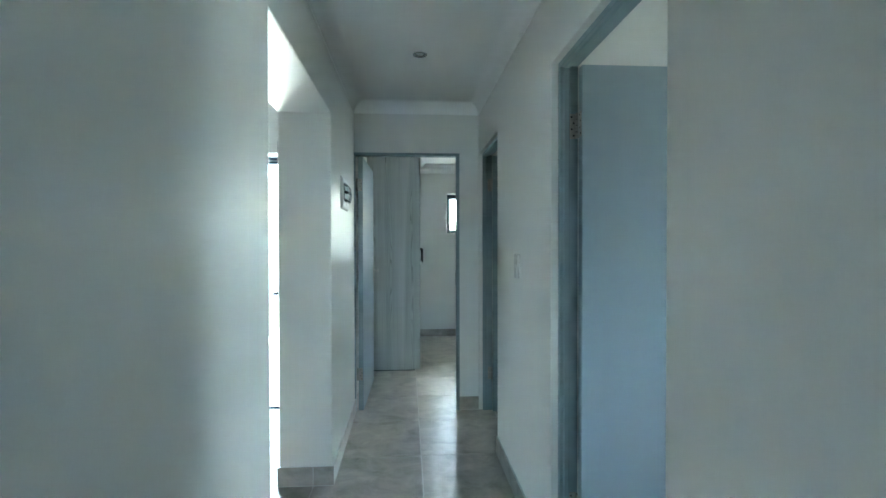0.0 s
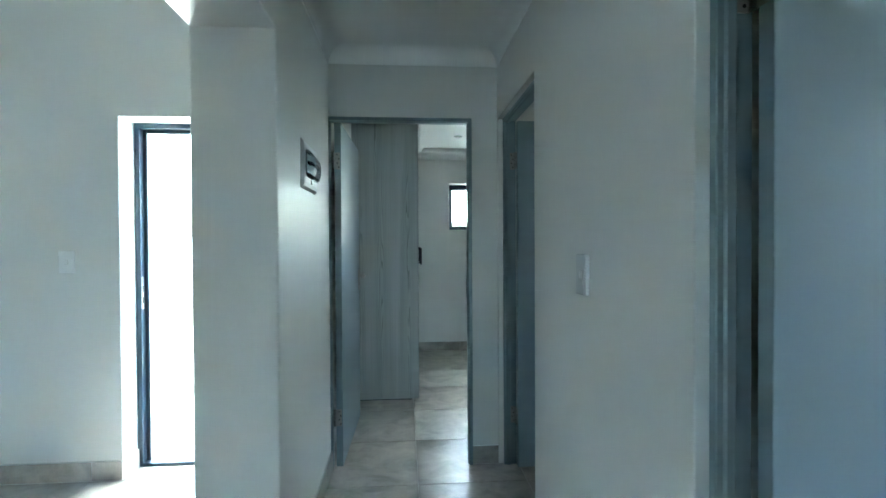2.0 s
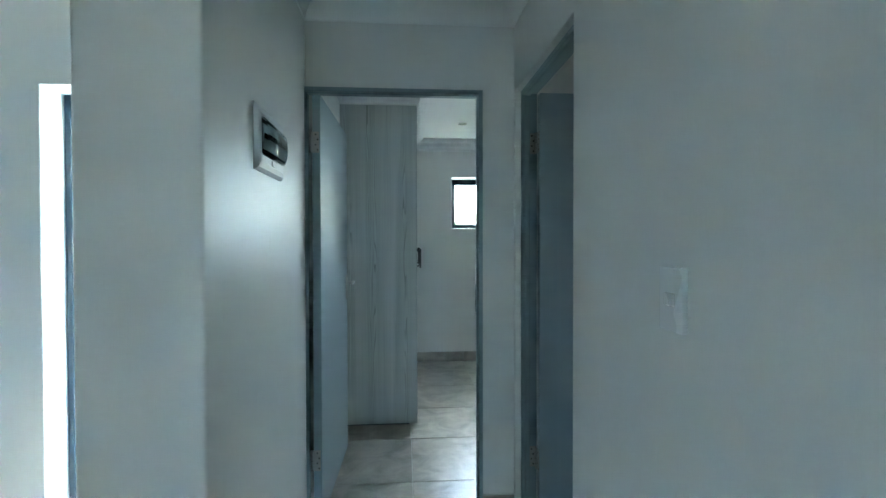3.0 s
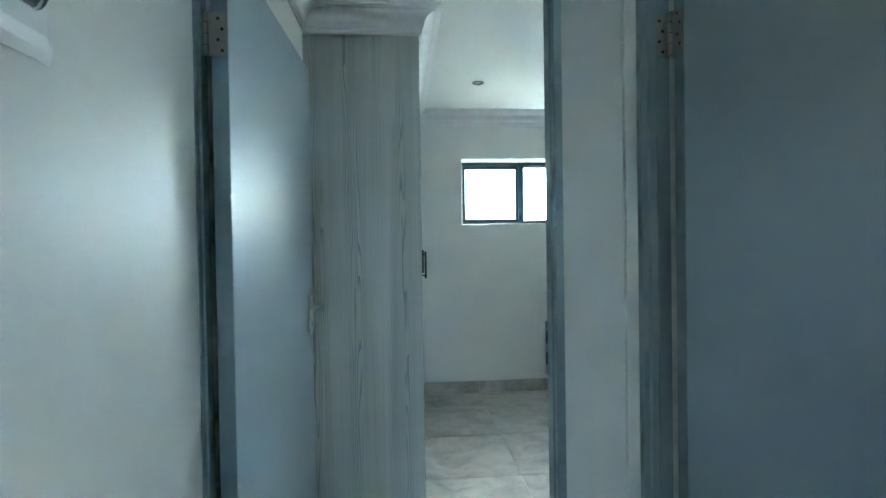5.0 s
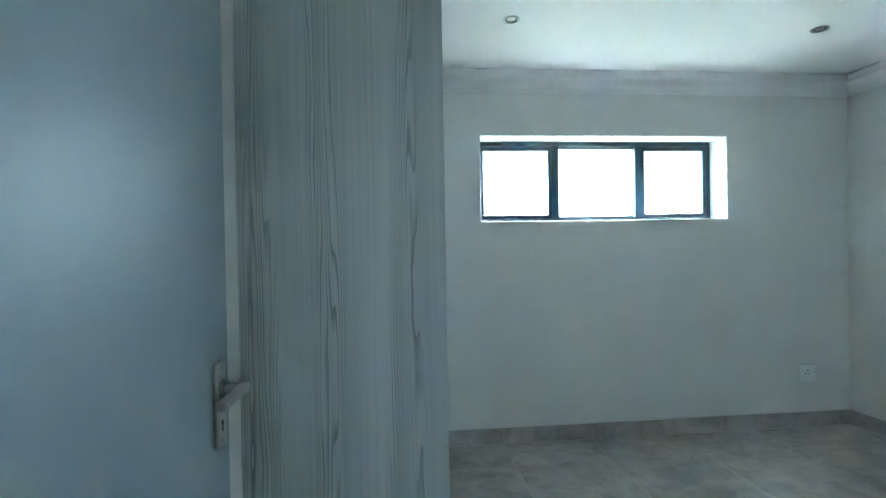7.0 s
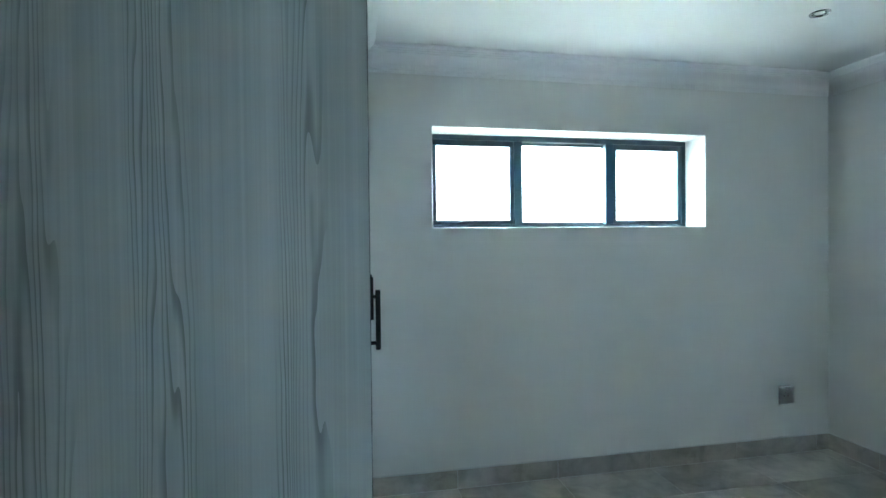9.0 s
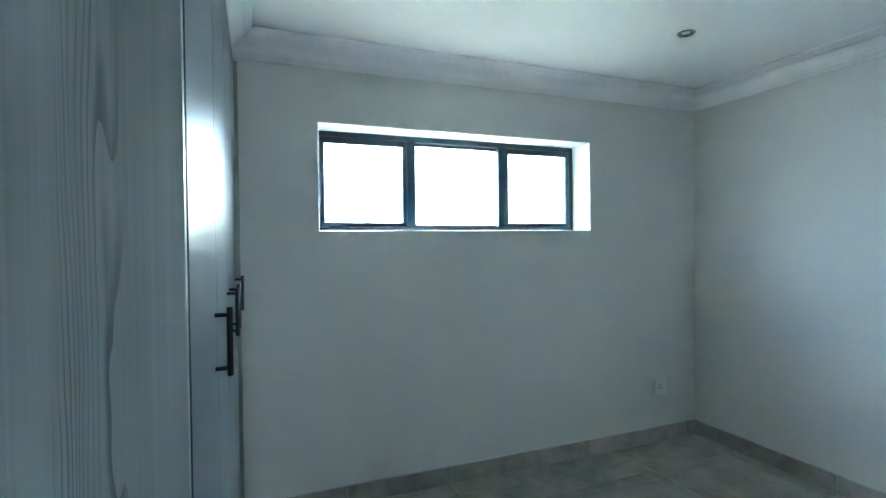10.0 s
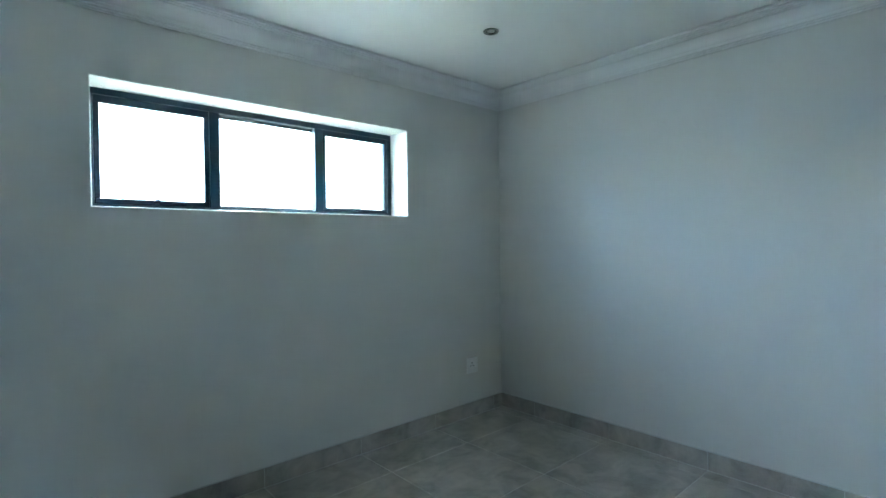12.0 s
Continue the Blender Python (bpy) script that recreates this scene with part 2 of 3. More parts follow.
def wall(name, axis, span, depth, top, holes, mat, label, rim=0.007):
    """A thick wall along an axis, with openings (a0, a1, z0, z1) cut through it and softly rounded plaster edges round them."""
    bottom = -0.06
    a_s = sorted({span[0], span[1], *[h[0] for h in holes], *[h[1] for h in holes]})
    z_s = sorted({bottom, top, *[max(bottom, h[2]) for h in holes], *[h[3] for h in holes]})
    bm = bmesh.new()
    verts = {}

    def v(a, d, z):
        key = (round(a, 5), round(d, 5), round(z, 5))
        if key not in verts:
            verts[key] = bm.verts.new((a, d, z) if axis == "x" else (d, a, z))
        return verts[key]

    def full(i, k):
        if not (0 <= i < len(a_s) - 1 and 0 <= k < len(z_s) - 1):
            return False
        a, z = (a_s[i] + a_s[i + 1]) / 2, (z_s[k] + z_s[k + 1]) / 2
        return not any(h[0] < a < h[1] and h[2] < z < h[3] for h in holes)

    d0, d1 = depth
    for i in range(len(a_s) - 1):
        for k in range(len(z_s) - 1):
            if not full(i, k):
                continue
            a0, a1, z0, z1 = a_s[i], a_s[i + 1], z_s[k], z_s[k + 1]
            for d in (d0, d1):
                bm.faces.new((v(a0, d, z0), v(a1, d, z0), v(a1, d, z1), v(a0, d, z1)))
            for (di, dk), (p, q) in {(-1, 0): ((a0, z0), (a0, z1)), (1, 0): ((a1, z0), (a1, z1)), (0, -1): ((a0, z0), (a1, z0)), (0, 1): ((a0, z1), (a1, z1))}.items():
                if not full(i + di, k + dk):
                    bm.faces.new((v(p[0], d0, p[1]), v(q[0], d0, q[1]), v(q[0], d1, q[1]), v(p[0], d1, p[1])))
    bmesh.ops.recalc_face_normals(bm, faces=bm.faces)
    if rim:
        k = 0 if axis == "x" else 1
        edges = []
        for e in bm.edges:
            if len(e.link_faces) == 2 and e.calc_face_angle() > 1.0:
                m = (e.verts[0].co + e.verts[1].co) / 2
                if any(h[0] - 1e-4 <= m[k] <= h[1] + 1e-4 and h[2] - 1e-4 <= m.z <= h[3] + 1e-4 for h in holes) and span[0] + 0.01 < m[k] < span[1] - 0.01:
                    same = abs(e.verts[0].co[1 - k] - e.verts[1].co[1 - k]) < 1e-6
                    if same:
                        edges.append(e)
        bmesh.ops.bevel(bm, geom=edges, offset=rim, segments=3, profile=0.5, affect="EDGES")
    return solid(name, bm, mat, label, "wall")


def sweep(points, profile, closed=True):
    """A moulding: a profile of (out from the wall, height) run round points in the plan, anticlockwise round a room."""
    bm = bmesh.new()
    n = len(points)
    rings = []
    for i in range(n):
        p = Vector(points[i])
        a = (p - Vector(points[i - 1])).normalized()
        b = (Vector(points[(i + 1) % n]) - p).normalized()
        na, nb = Vector((-a.y, a.x)), Vector((-b.y, b.x))
        m = (na + nb) / (1 + na.dot(nb))
        rings.append([bm.verts.new((p.x + m.x * o, p.y + m.y * o, z)) for o, z in profile])
    for i in range(n):
        p, q = rings[i], rings[(i + 1) % n]
        for k in range(len(profile) - 1):
            bm.faces.new((p[k], q[k], q[k + 1], p[k + 1]))
    bmesh.ops.recalc_face_normals(bm, faces=bm.faces)
    return bm


# ---- the plan, in metres ----
XL, XR = -0.497, 0.483          # faces of the corridor walls
YE = 0.230                      # corridor face of the end wall
YB = 0.304                      # bedroom face of the end wall
YF = 3.327                      # far bedroom wall with the window
XB = 3.102                      # bedroom's outer side wall
YL = 0.205                      # lounge wall with the entrance
BACK, LOUNGE = -8.5, -5.0
TOP, CEILZ, HIGH = 2.46, 2.433, 3.0
DOOR_TOP = 2.036
D1 = (-2.640, -1.765)           # first side door, along the corridor
D2 = (-0.600, 0.220)            # second side door
DE = (-0.513, 0.328)            # bedroom door, across the corridor
ENTRY = (-1.638, -0.800)
WIN = (0.477, 2.190, 1.468, 2.028)

wall("wall_left", "y", (-3.6, YF), (-0.784, XL), TOP, [(-2.153, -0.940, -1, 2.042)], PAINT, "pale grey painted plaster wall with a wide opening to the lounge")
wall("wall_right", "y", (BACK, YE), (XR, XR + 0.11), TOP, [(*D1, -1, DOOR_TOP), (*D2, -1, DOOR_TOP)], PAINT, "pale grey painted corridor wall with two doorways", rim=0.004)
wall("wall_end", "x", (-0.52, XB), (YE, YB), TOP, [(*DE, -1, DOOR_TOP)], PAINT, "pale grey painted end wall with the bedroom doorway", rim=0.004)
wall("wall_bedroom_far", "x", (-0.784, XB + 0.28), (YF, YF + 0.28), TOP, [WIN], PAINT, "pale grey painted bedroom wall with a long high window")
wall("wall_side", "y", (BACK, YF), (XB, XB + 0.28), TOP, [(-3.05, -2.25, 1.1, 2.03), (-1.0, -0.60, 1.47, 2.03)], PAINT, "pale grey painted outer side wall")
wall("wall_lounge_far", "x", (LOUNGE, -0.784), (YL, YL + 0.28), HIGH + 0.02, [(*ENTRY, -1, 2.018)], PAINT, "pale grey painted lounge wall with the open entrance")
wall("wall_lounge_left", "y", (BACK, YL + 0.28), (LOUNGE - 0.28, LOUNGE), HIGH + 0.02, [(-2.12, -1.74, 1.0, 2.03)], PAINT, "pale grey painted lounge side wall")
wall("wall_back", "x", (LOUNGE - 0.28, XB + 0.28), (BACK - 0.28, BACK), HIGH + 0.02, [(-0.75, 0.35, 0.95, 2.10)], PAINT, "pale grey painted back wall")
wall("wall_partition", "x", (XR + 0.11, XB), (-1.70, -1.59), TOP, [], PAINT, "pale grey painted partition between the side rooms")
def l_slab(over, z0, z1):
    """Corridor, side rooms and bedroom as one slab, reaching past the outer walls by over."""
    bm = box(-0.655, XB + 0.28 + over, BACK - 0.28 - over, YL + 0.28 + over, z0, z1)
    return box(-0.784 - over, XB + 0.28 + over, YL + 0.28 + over, YF + 0.28 + over, z0, z1, 0, 1, bm)


solid("ceiling", l_slab(0.0, CEILZ, 2.62), CEIL, "smooth white painted plasterboard ceiling", "ceiling")
# the warm light in this room is put into the slab's cream colour
solid("ceiling_side_room", box(XR + 0.112, XB - 0.002, -1.588, YE - 0.002, CEILZ - 0.012, CEILZ - 0.004), WARM_LIT, "ceiling of the small side room, coloured cream to imitate warm light", "ceiling")
# unseen slab, added so that its eaves keep the sun off the window sill
solid("roof", l_slab(0.5, 2.622, 2.70), RENDERED, "unseen flat pale roof slab, its eaves added to shade the window", "roof")
# the lounge is higher than the rooms beside it
solid("wall_lounge_upper", box(-0.780, -0.655, BACK, YL + 0.28, CEILZ, HIGH + 0.02), PAINT, "pale grey painted wall above the lounge opening", "wall")
solid("ceiling_lounge", box(LOUNGE - 0.28, -0.655, BACK - 0.28, YL + 0.28, HIGH, 3.20), CEIL, "smooth white painted plasterboard lounge ceiling", "ceiling")
# unseen too: the wide overhang is added to hold sun out of the entrance
solid("unseen_roof_lounge", box(LOUNGE - 1.0, -0.655, BACK - 1.0, YL + 0.28 + 0.72, 3.202, 3.28), RENDERED, "unseen flat pale roof slab over the lounge, added to shade the entrance", "roof")
solid("bulkhead", box(XL, 0.052, 1.462, YF, 2.296, TOP), PAINT, "pale painted bulkhead above the built-in wardrobe", "wall")

# cornices
CORN = [(0.0, 2.310), (0.008, 2.310), (0.009, 2.318), (0.005, 2.319), (0.013, 2.321), (0.014, 2.328), (0.010, 2.329), (0.018, 2.332), (0.020, 2.342)]
CORN += [(0.022 + 0.056 * (1 - math.cos(a)), 2.344 + 0.050 * math.sin(a)) for a in [radians(d) for d in range(0, 91, 9)]]
CORN += [(0.078, 2.399), (0.088, 2.401), (0.088, 2.407), (0.098, 2.409), (0.098, 2.416), (0.108, 2.418), (0.109, 2.4325)]
solid("cornice_bedroom", sweep([(XL, YB), (XB, YB), (XB, YF), (0.052, YF), (0.052, 1.462), (XL, 1.462)], CORN), CORNICE, "white moulded plaster cornice with fine reeded edges", "cornice")
COVE = [(0.0, 2.342), (0.004, 2.343)] + [(0.005 + 0.080 * (1 - math.cos(a)), 2.345 + 0.0875 * math.sin(a)) for a in [radians(d) for d in range(0, 91, 6)]]
solid("cornice_corridor", sweep([(XL, -3.6), (XR, -3.6), (XR, YE), (XL, YE)], COVE), CEIL, "plain white coved plaster cornice", "cornice")


# ---- doors ----
RECESS = 0.030                  # the frames sit back from the plaster
PROFILE = [(0, 0.0), (0.018, 0.0), (0.020, 0.003), (0.020, 0.014), (0.022, 0.017), (0.024, 0.018), (0.025, 0.020), (0.025, 0.036), (0.023, 0.038), (0.014, 0.039), (0.014, 0.074), (0, 0.074)]


def frame_bar(kind, which, a0, a1):
    """One bar of a pressed-steel frame: 'low', 'high' jamb or 'head', with mitred corners."""
    bm = bmesh.new()
    rings = []
    for end in (0, 1):
        ring = []
        for u, v in PROFILE:
            if kind == "x" and v > 0.0385:
                u = min(u, 0.009)       # the bedroom frame has a shallow throat
            if which == "head":
                a, z = (a0 + u, DOOR_TOP - u) if end == 0 else (a1 - u, DOOR_TOP - u)
            else:
                a, z = (a0 + u if which == "low" else a1 - u), (-0.002 if end == 0 else DOOR_TOP - u)
            ring.append(bm.verts.new((a, YE + 0.001 + (v if v > 0.03 else v - 0.020), z) if kind == "x" else (XR + RECESS + v, a, z)))
        rings.append(ring)
    n = len(PROFILE)
    for k in range(n):
        bm.faces.new((rings[0][k], rings[0][(k + 1) % n], rings[1][(k + 1) % n], rings[1][k]))
    for r in rings:
        bm.faces.new(r)
    bmesh.ops.recalc_face_normals(bm, faces=bm.faces)
    return bm


def door_frame(kind, a0, a1, label):
    base = ((a0 + a1) / 2, YE, 0) if kind == "x" else (XR, (a0 + a1) / 2, 0)
    ob = thing("door_frame", base, label, "door frame", "steel door frames", "structure")
    for which, name in (("low", "jamb"), ("high", "jamb"), ("head", "head")):
        part(name, frame_bar(kind, which, a0, a1), FRAME, ob)
    return ob


door_frame("x", *DE, "grey-blue enamelled pressed-steel frame of the bedroom doorway")
door_frame("y", *D1, "grey-blue enamelled pressed-steel frame of a side doorway")
door_frame("y", *D2, "grey-blue enamelled pressed-steel frame beside the end wall")


def door_leaf(width, swing, place, label, jamb=0.0):
    """A flush door standing open. Local: hinge edge at the origin, leaf along +x, seen face towards -y."""
    ob = thing("door", (0, 0, 0), label, "door", "painted flush doors")
    T = 0.039                       # thickness
    part("leaf", box(0, width, 0, T, 0.010, 2.008, 0.0025, 2), LEAF, ob)
    # strip in the darker frame enamel imitates the shade on the hinge edge
    part("shaded_edge", box(-0.0012, 0.0004, 0.0012, T - 0.0012, 0.012, 2.006), FRAME, ob, "hinge edge coloured darker to stand in for shade")
    pin = T + 0.009
    for z in (0.247, 1.738):
        h = part("hinge", rod((-0.004, pin, z), (-0.004, pin, z + 0.098), 0.0056, 14), HINGE, ob, "worn steel butt hinge")
        part("hinge_plate", box(-0.0030, -0.0010, 0.006, pin, z, z + 0.098, 0.0008), HINGE, h)
        if jamb:                    # the plate screwed to the frame's rebate, and its knuckle side
            part("hinge_plate", box(-0.031, -0.004, jamb - 0.0036, jamb - 0.0008, z, z + 0.098, 0.0008), HINGE, h)
            part("hinge_plate", box(-0.0052, -0.0030, pin, jamb - 0.0010, z, z + 0.098, 0.0006), HINGE, h)
        for k in range(4):
            zz, yy = z + 0.013 + 0.024 * k, 0.022 if k % 2 else 0.013
            part("screw", rod((-0.0028, yy, zz), (-0.0038, yy, zz), 0.0038, 10), DARK, h)
            if jamb:
                xx = -0.022 if k % 2 else -0.014
                part("screw", rod((xx, jamb - 0.0034, zz), (xx, jamb - 0.0042, zz), 0.0038, 10), DARK, h)
        for k in range(3):
            part("knuckle_joint", rod((-0.004, pin, z + 0.0235 + 0.025 * k), (-0.004, pin, z + 0.0250 + 0.025 * k), 0.0059, 14), DARK, h)
    hx, hz = width - 0.052, 1.038
    for face, s in ((0.0, -1), (T, 1)):
        pl = part("handle_plate", box(hx - 0.021, hx + 0.021, min(face, face + s * 0.007), max(face, face + s * 0.007), hz - 0.072, hz + 0.078, 0.003, 2), STEEL, ob, "brushed steel lever-handle plate")
        bm = rod((hx, face + s * 0.006, hz + 0.030), (hx, face + s * 0.048, hz + 0.030), 0.009, 16, bevel=0.001)
        box(hx - 0.112, hx + 0.010, min(face + s * 0.038, face + s * 0.054), max(face + s * 0.038, face + s * 0.054), hz + 0.022, hz + 0.040, 0.005, 3, bm)
        part("lever", bm, STEEL, pl)
        part("rose", rod((hx, face + s * 0.006, hz + 0.030), (hx, face + s * 0.014, hz + 0.030), 0.016, 20, bevel=0.002), STEEL, pl)
        bm = rod((hx, face + s * 0.0065, hz - 0.030), (hx, face + s * 0.0078, hz - 0.030), 0.0045, 12)
        box(hx - 0.002, hx + 0.002, min(face + s * 0.0065, face + s * 0.0078), max(face + s * 0.0065, face + s * 0.0078), hz - 0.046, hz - 0.030, 0, 1, bm)
        part("keyhole", bm, DARK, pl)
        for dz in (-0.062, 0.068):
            part("screw", rod((hx, face + s * 0.0065, hz + dz), (hx, face + s * 0.0080, hz + dz), 0.0035, 10), HINGE, pl)
    part("latch_plate", box(width - 0.0002, width + 0.0015, 0.009, 0.031, hz - 0.08, hz + 0.09, 0.0005), STEEL, ob)
    ob.matrix_world = place @ pose(0, 0, 0, 0, 0, swing)
    return ob


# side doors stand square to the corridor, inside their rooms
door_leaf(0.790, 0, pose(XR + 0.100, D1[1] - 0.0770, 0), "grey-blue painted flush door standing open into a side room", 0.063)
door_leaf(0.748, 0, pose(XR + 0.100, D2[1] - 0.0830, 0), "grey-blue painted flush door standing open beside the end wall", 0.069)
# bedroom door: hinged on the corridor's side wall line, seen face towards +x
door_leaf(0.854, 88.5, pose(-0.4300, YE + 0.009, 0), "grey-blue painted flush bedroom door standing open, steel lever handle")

# strike plate in the bedroom door's far jamb
strike = thing("strike_plate", (DE[1] - 0.025, YE + 0.06, 1.0), "small painted steel strike plate let into the door jamb", "strike plate")
part("plate", box(DE[1] - 0.0272, DE[1] - 0.0248, YE + 0.022, YE + 0.046, 0.985, 1.115, 0.0006), FRAME, strike)
for z in (1.010, 1.062):
    part("slot", box(DE[1] - 0.0282, DE[1] - 0.0270, YE + 0.028, YE + 0.041, z, z + 0.030), DARK, strike)

# ---- bedroom window ----
WY = 3.508
win = thing("window_1", ((WIN[0] + WIN[1]) / 2, WY, WIN[2]), "long high charcoal aluminium window with three panes", "window", "", "structure")
x0, x1, z0, z1 = WIN
F = 0.030
part("frame_bar", box(x0, x1, WY, WY + 0.045, z1 - 0.030, z1, 0.002), ALU, win)
part("frame_bar", box(x0, x1, WY, WY + 0.045, z0, z0 + F - 0.006, 0.002), ALU, win)
part("frame_bar", box(x0, x0 + F, WY + 0.001, WY + 0.044, z0 + F - 0.006, z1 - 0.030, 0.002), ALU, win)
part("frame_bar", box(x1 - F, x1, WY + 0.001, WY + 0.044, z0 + F - 0.006, z1 - 0.030, 0.002), ALU, win)
M1, M2 = (1.012, 1.066), (1.622, 1.674)
for nm, q in (("glazing_stop", (x0 + 0.002, x1 - 0.002, z0 + 0.002, z0 + 0.040)), ("glazing_stop", (x0 + 0.002, x1 - 0.002, z1 - 0.048, z1 - 0.002)),
              ("glazing_stop", (x0 + 0.002, x0 + 0.044, z0 + 0.040, z1 - 0.048)), ("glazing_stop", (x1 - 0.044, x1 - 0.002, z0 + 0.040, z1 - 0.048)),
              ("glazing_stop", (M1[0] - 0.012, M1[1] + 0.002, z0 + 0.040, z1 - 0.048)), ("glazing_stop", (M2[0] - 0.002, M2[1] + 0.012, z0 + 0.040, z1 - 0.048))):
    part(nm, box(q[0], q[1], WY + 0.0465, WY + 0.056, q[2], q[3], 0.001), ALU, win)
for m in (M1, M2):
    part("mullion", box(*m, WY + 0.001, WY + 0.044, z0 + F - 0.006, z1 - 0.030, 0.002), ALU, win)
part("pane", box(M1[1], M2[0], WY + 0.020, WY + 0.026, z0 + F - 0.006, z1 - 0.030), GLASS, win).visible_shadow = False
for s0, s1 in ((x0 + F, M1[0]), (M2[1], x1 - F)):
    sz0, sz1, w = z0 + F - 0.005, z1 - 0.031, 0.025
    bm = box(s0 + 0.001, s1 - 0.001, WY + 0.004, WY + 0.036, sz1 - 0.034, sz1, 0.003)
    box(s0 + 0.001, s1 - 0.001, WY + 0.004, WY + 0.036, sz0, sz0 + w, 0.003, 1, bm)
    box(s0 + 0.001, s0 + w, WY + 0.005, WY + 0.035, sz0 + w, sz1 - 0.034, 0.002, 1, bm)
    box(s1 - w, s1 - 0.001, WY + 0.005, WY + 0.035, sz0 + w, sz1 - 0.034, 0.002, 1, bm)
    sash = part("sash", bm, ALU, win)
    part("pane", box(s0 + w, s1 - w, WY + 0.018, WY + 0.024, sz0 + w, sz1 - 0.034), GLASS, sash).visible_shadow = False
    c = (s0 + s1) / 2
    bm = box(c - 0.010, c + 0.016, WY - 0.022, WY + 0.006, sz0 + w - 0.016, sz0 + w + 0.003, 0.003)
    box(c - 0.150, c + 0.010, WY - 0.020, WY - 0.010, sz0 + w - 0.010, sz0 + w - 0.001, 0.003, 2, bm)
    part("peg_stay", bm, ALU, sash, "slim dark peg stay along the bottom of the sash")

# unseen windows, added to bring daylight into the side rooms, lounge and corridor
for nm, axis, at, (a0, a1), (pz0, pz1) in (("unseen_window_2", "y", XB + 0.20, (-3.05, -2.25), (1.1, 2.03)), ("unseen_window_3", "y", XB + 0.20, (-1.0, -0.60), (1.47, 2.03)), ("unseen_window_4", "y", LOUNGE - 0.245, (-2.12, -1.74), (1.0, 2.03)), ("unseen_window_5", "x", BACK - 0.245, (-0.75, 0.35), (0.95, 2.10))):
    def bar(b0, b1, c0, c1, d0=0.0, d1=0.045):
        return box(at + d0, at + d1, b0, b1, c0, c1) if axis == "y" else box(b0, b1, at + d0, at + d1, c0, c1)

    w = thing(nm, (at, a0, pz0) if axis == "y" else (a0, at, pz0), "plain charcoal aluminium window with one wide pane, unseen, added for its light", "window", "", "structure")
    for b0, b1, c0, c1 in ((a0, a1, pz1 - 0.04, pz1), (a0, a1, pz0, pz0 + 0.04), (a0, a0 + 0.04, pz0 + 0.04, pz1 - 0.04), (a1 - 0.04, a1, pz0 + 0.04, pz1 - 0.04)):
        part("frame_bar", bar(b0, b1, c0, c1), ALU, w)
    part("pane", bar(a0 + 0.04, a1 - 0.04, pz0 + 0.04, pz1 - 0.04, 0.020, 0.026), GLASS, w).visible_shadow = False

# ---- entrance: an aluminium frame with the doorway open to the yard ----
EY = YL + 0.155
ent = thing("entrance_frame", ((ENTRY[0] + ENTRY[1]) / 2, EY, 0), "charcoal aluminium entrance door frame, doorway open to daylight", "door frame", "", "structure")
for a0, a1 in ((ENTRY[0], ENTRY[0] + 0.030), (ENTRY[1] - 0.030, ENTRY[1])):
    part("jamb", box(a0, a1, EY, EY + 0.10, 0.020, 1.990, 0.002), ALU, ent)
part("head", box(ENTRY[0], ENTRY[1], EY, EY + 0.10, 1.990, 2.022, 0.002), ALU, ent)
part("threshold", box(ENTRY[0], ENTRY[1], EY, EY + 0.10, -0.004, 0.020, 0.003), ALU, ent)
for a0, a1 in ((ENTRY[0] + 0.030, ENTRY[0] + 0.052), (ENTRY[1] - 0.052, ENTRY[1] - 0.030)):
    part("door_stop", box(a0, a1, EY + 0.040, EY + 0.062, 0.020, 1.990, 0.002), ALU, ent)
part("door_stop", box(ENTRY[0] + 0.052, ENTRY[1] - 0.052, EY + 0.040, EY + 0.062, 1.966, 1.990, 0.002), ALU, ent)
st = part("strike_plate", box(ENTRY[0] + 0.0295, ENTRY[0] + 0.032, EY + 0.004, EY + 0.030, 0.93, 1.12, 0.0006), STEEL, ent, "bright steel strike plate")
for z in (0.965, 1.03):
    part("slot", box(ENTRY[0] + 0.0315, ENTRY[0] + 0.0328, EY + 0.010, EY + 0.024, z, z + 0.035), DARK, st)


# the entrance door stands open square to its wall, inside the lounge
lx0, lx1, ly0, ly1 = ENTRY[1] - 0.112, ENTRY[1] - 0.068, EY - 0.800, EY - 0.006
leaf = thing("entrance_door", (ENTRY[1] - 0.090, EY, 0.02), "charcoal aluminium entrance door standing wide open into the lounge", "door")
for a0, a1 in ((ly0, ly0 + 0.075), (ly1 - 0.075, ly1)):
    part("stile", box(lx0, lx1, a0, a1, 0.022, 1.984, 0.002), ALU, leaf)
for c0, c1 in ((0.022, 0.130), (0.960, 1.040), (1.900, 1.984)):
    part("rail", box(lx0 + 0.001, lx1 - 0.001, ly0 + 0.075, ly1 - 0.075, c0, c1, 0.002), ALU, leaf)
for c0, c1 in ((0.130, 0.960), (1.040, 1.900)):
    n = 6
    for k in range(n):
        w = (ly1 - ly0 - 0.150) / n
        part("slat", box(lx0 + 0.010, lx1 - 0.010, ly0 + 0.075 + w * k + 0.002, ly0 + 0.075 + w * (k + 1) - 0.002, c0, c1, 0.003), ALU, leaf)
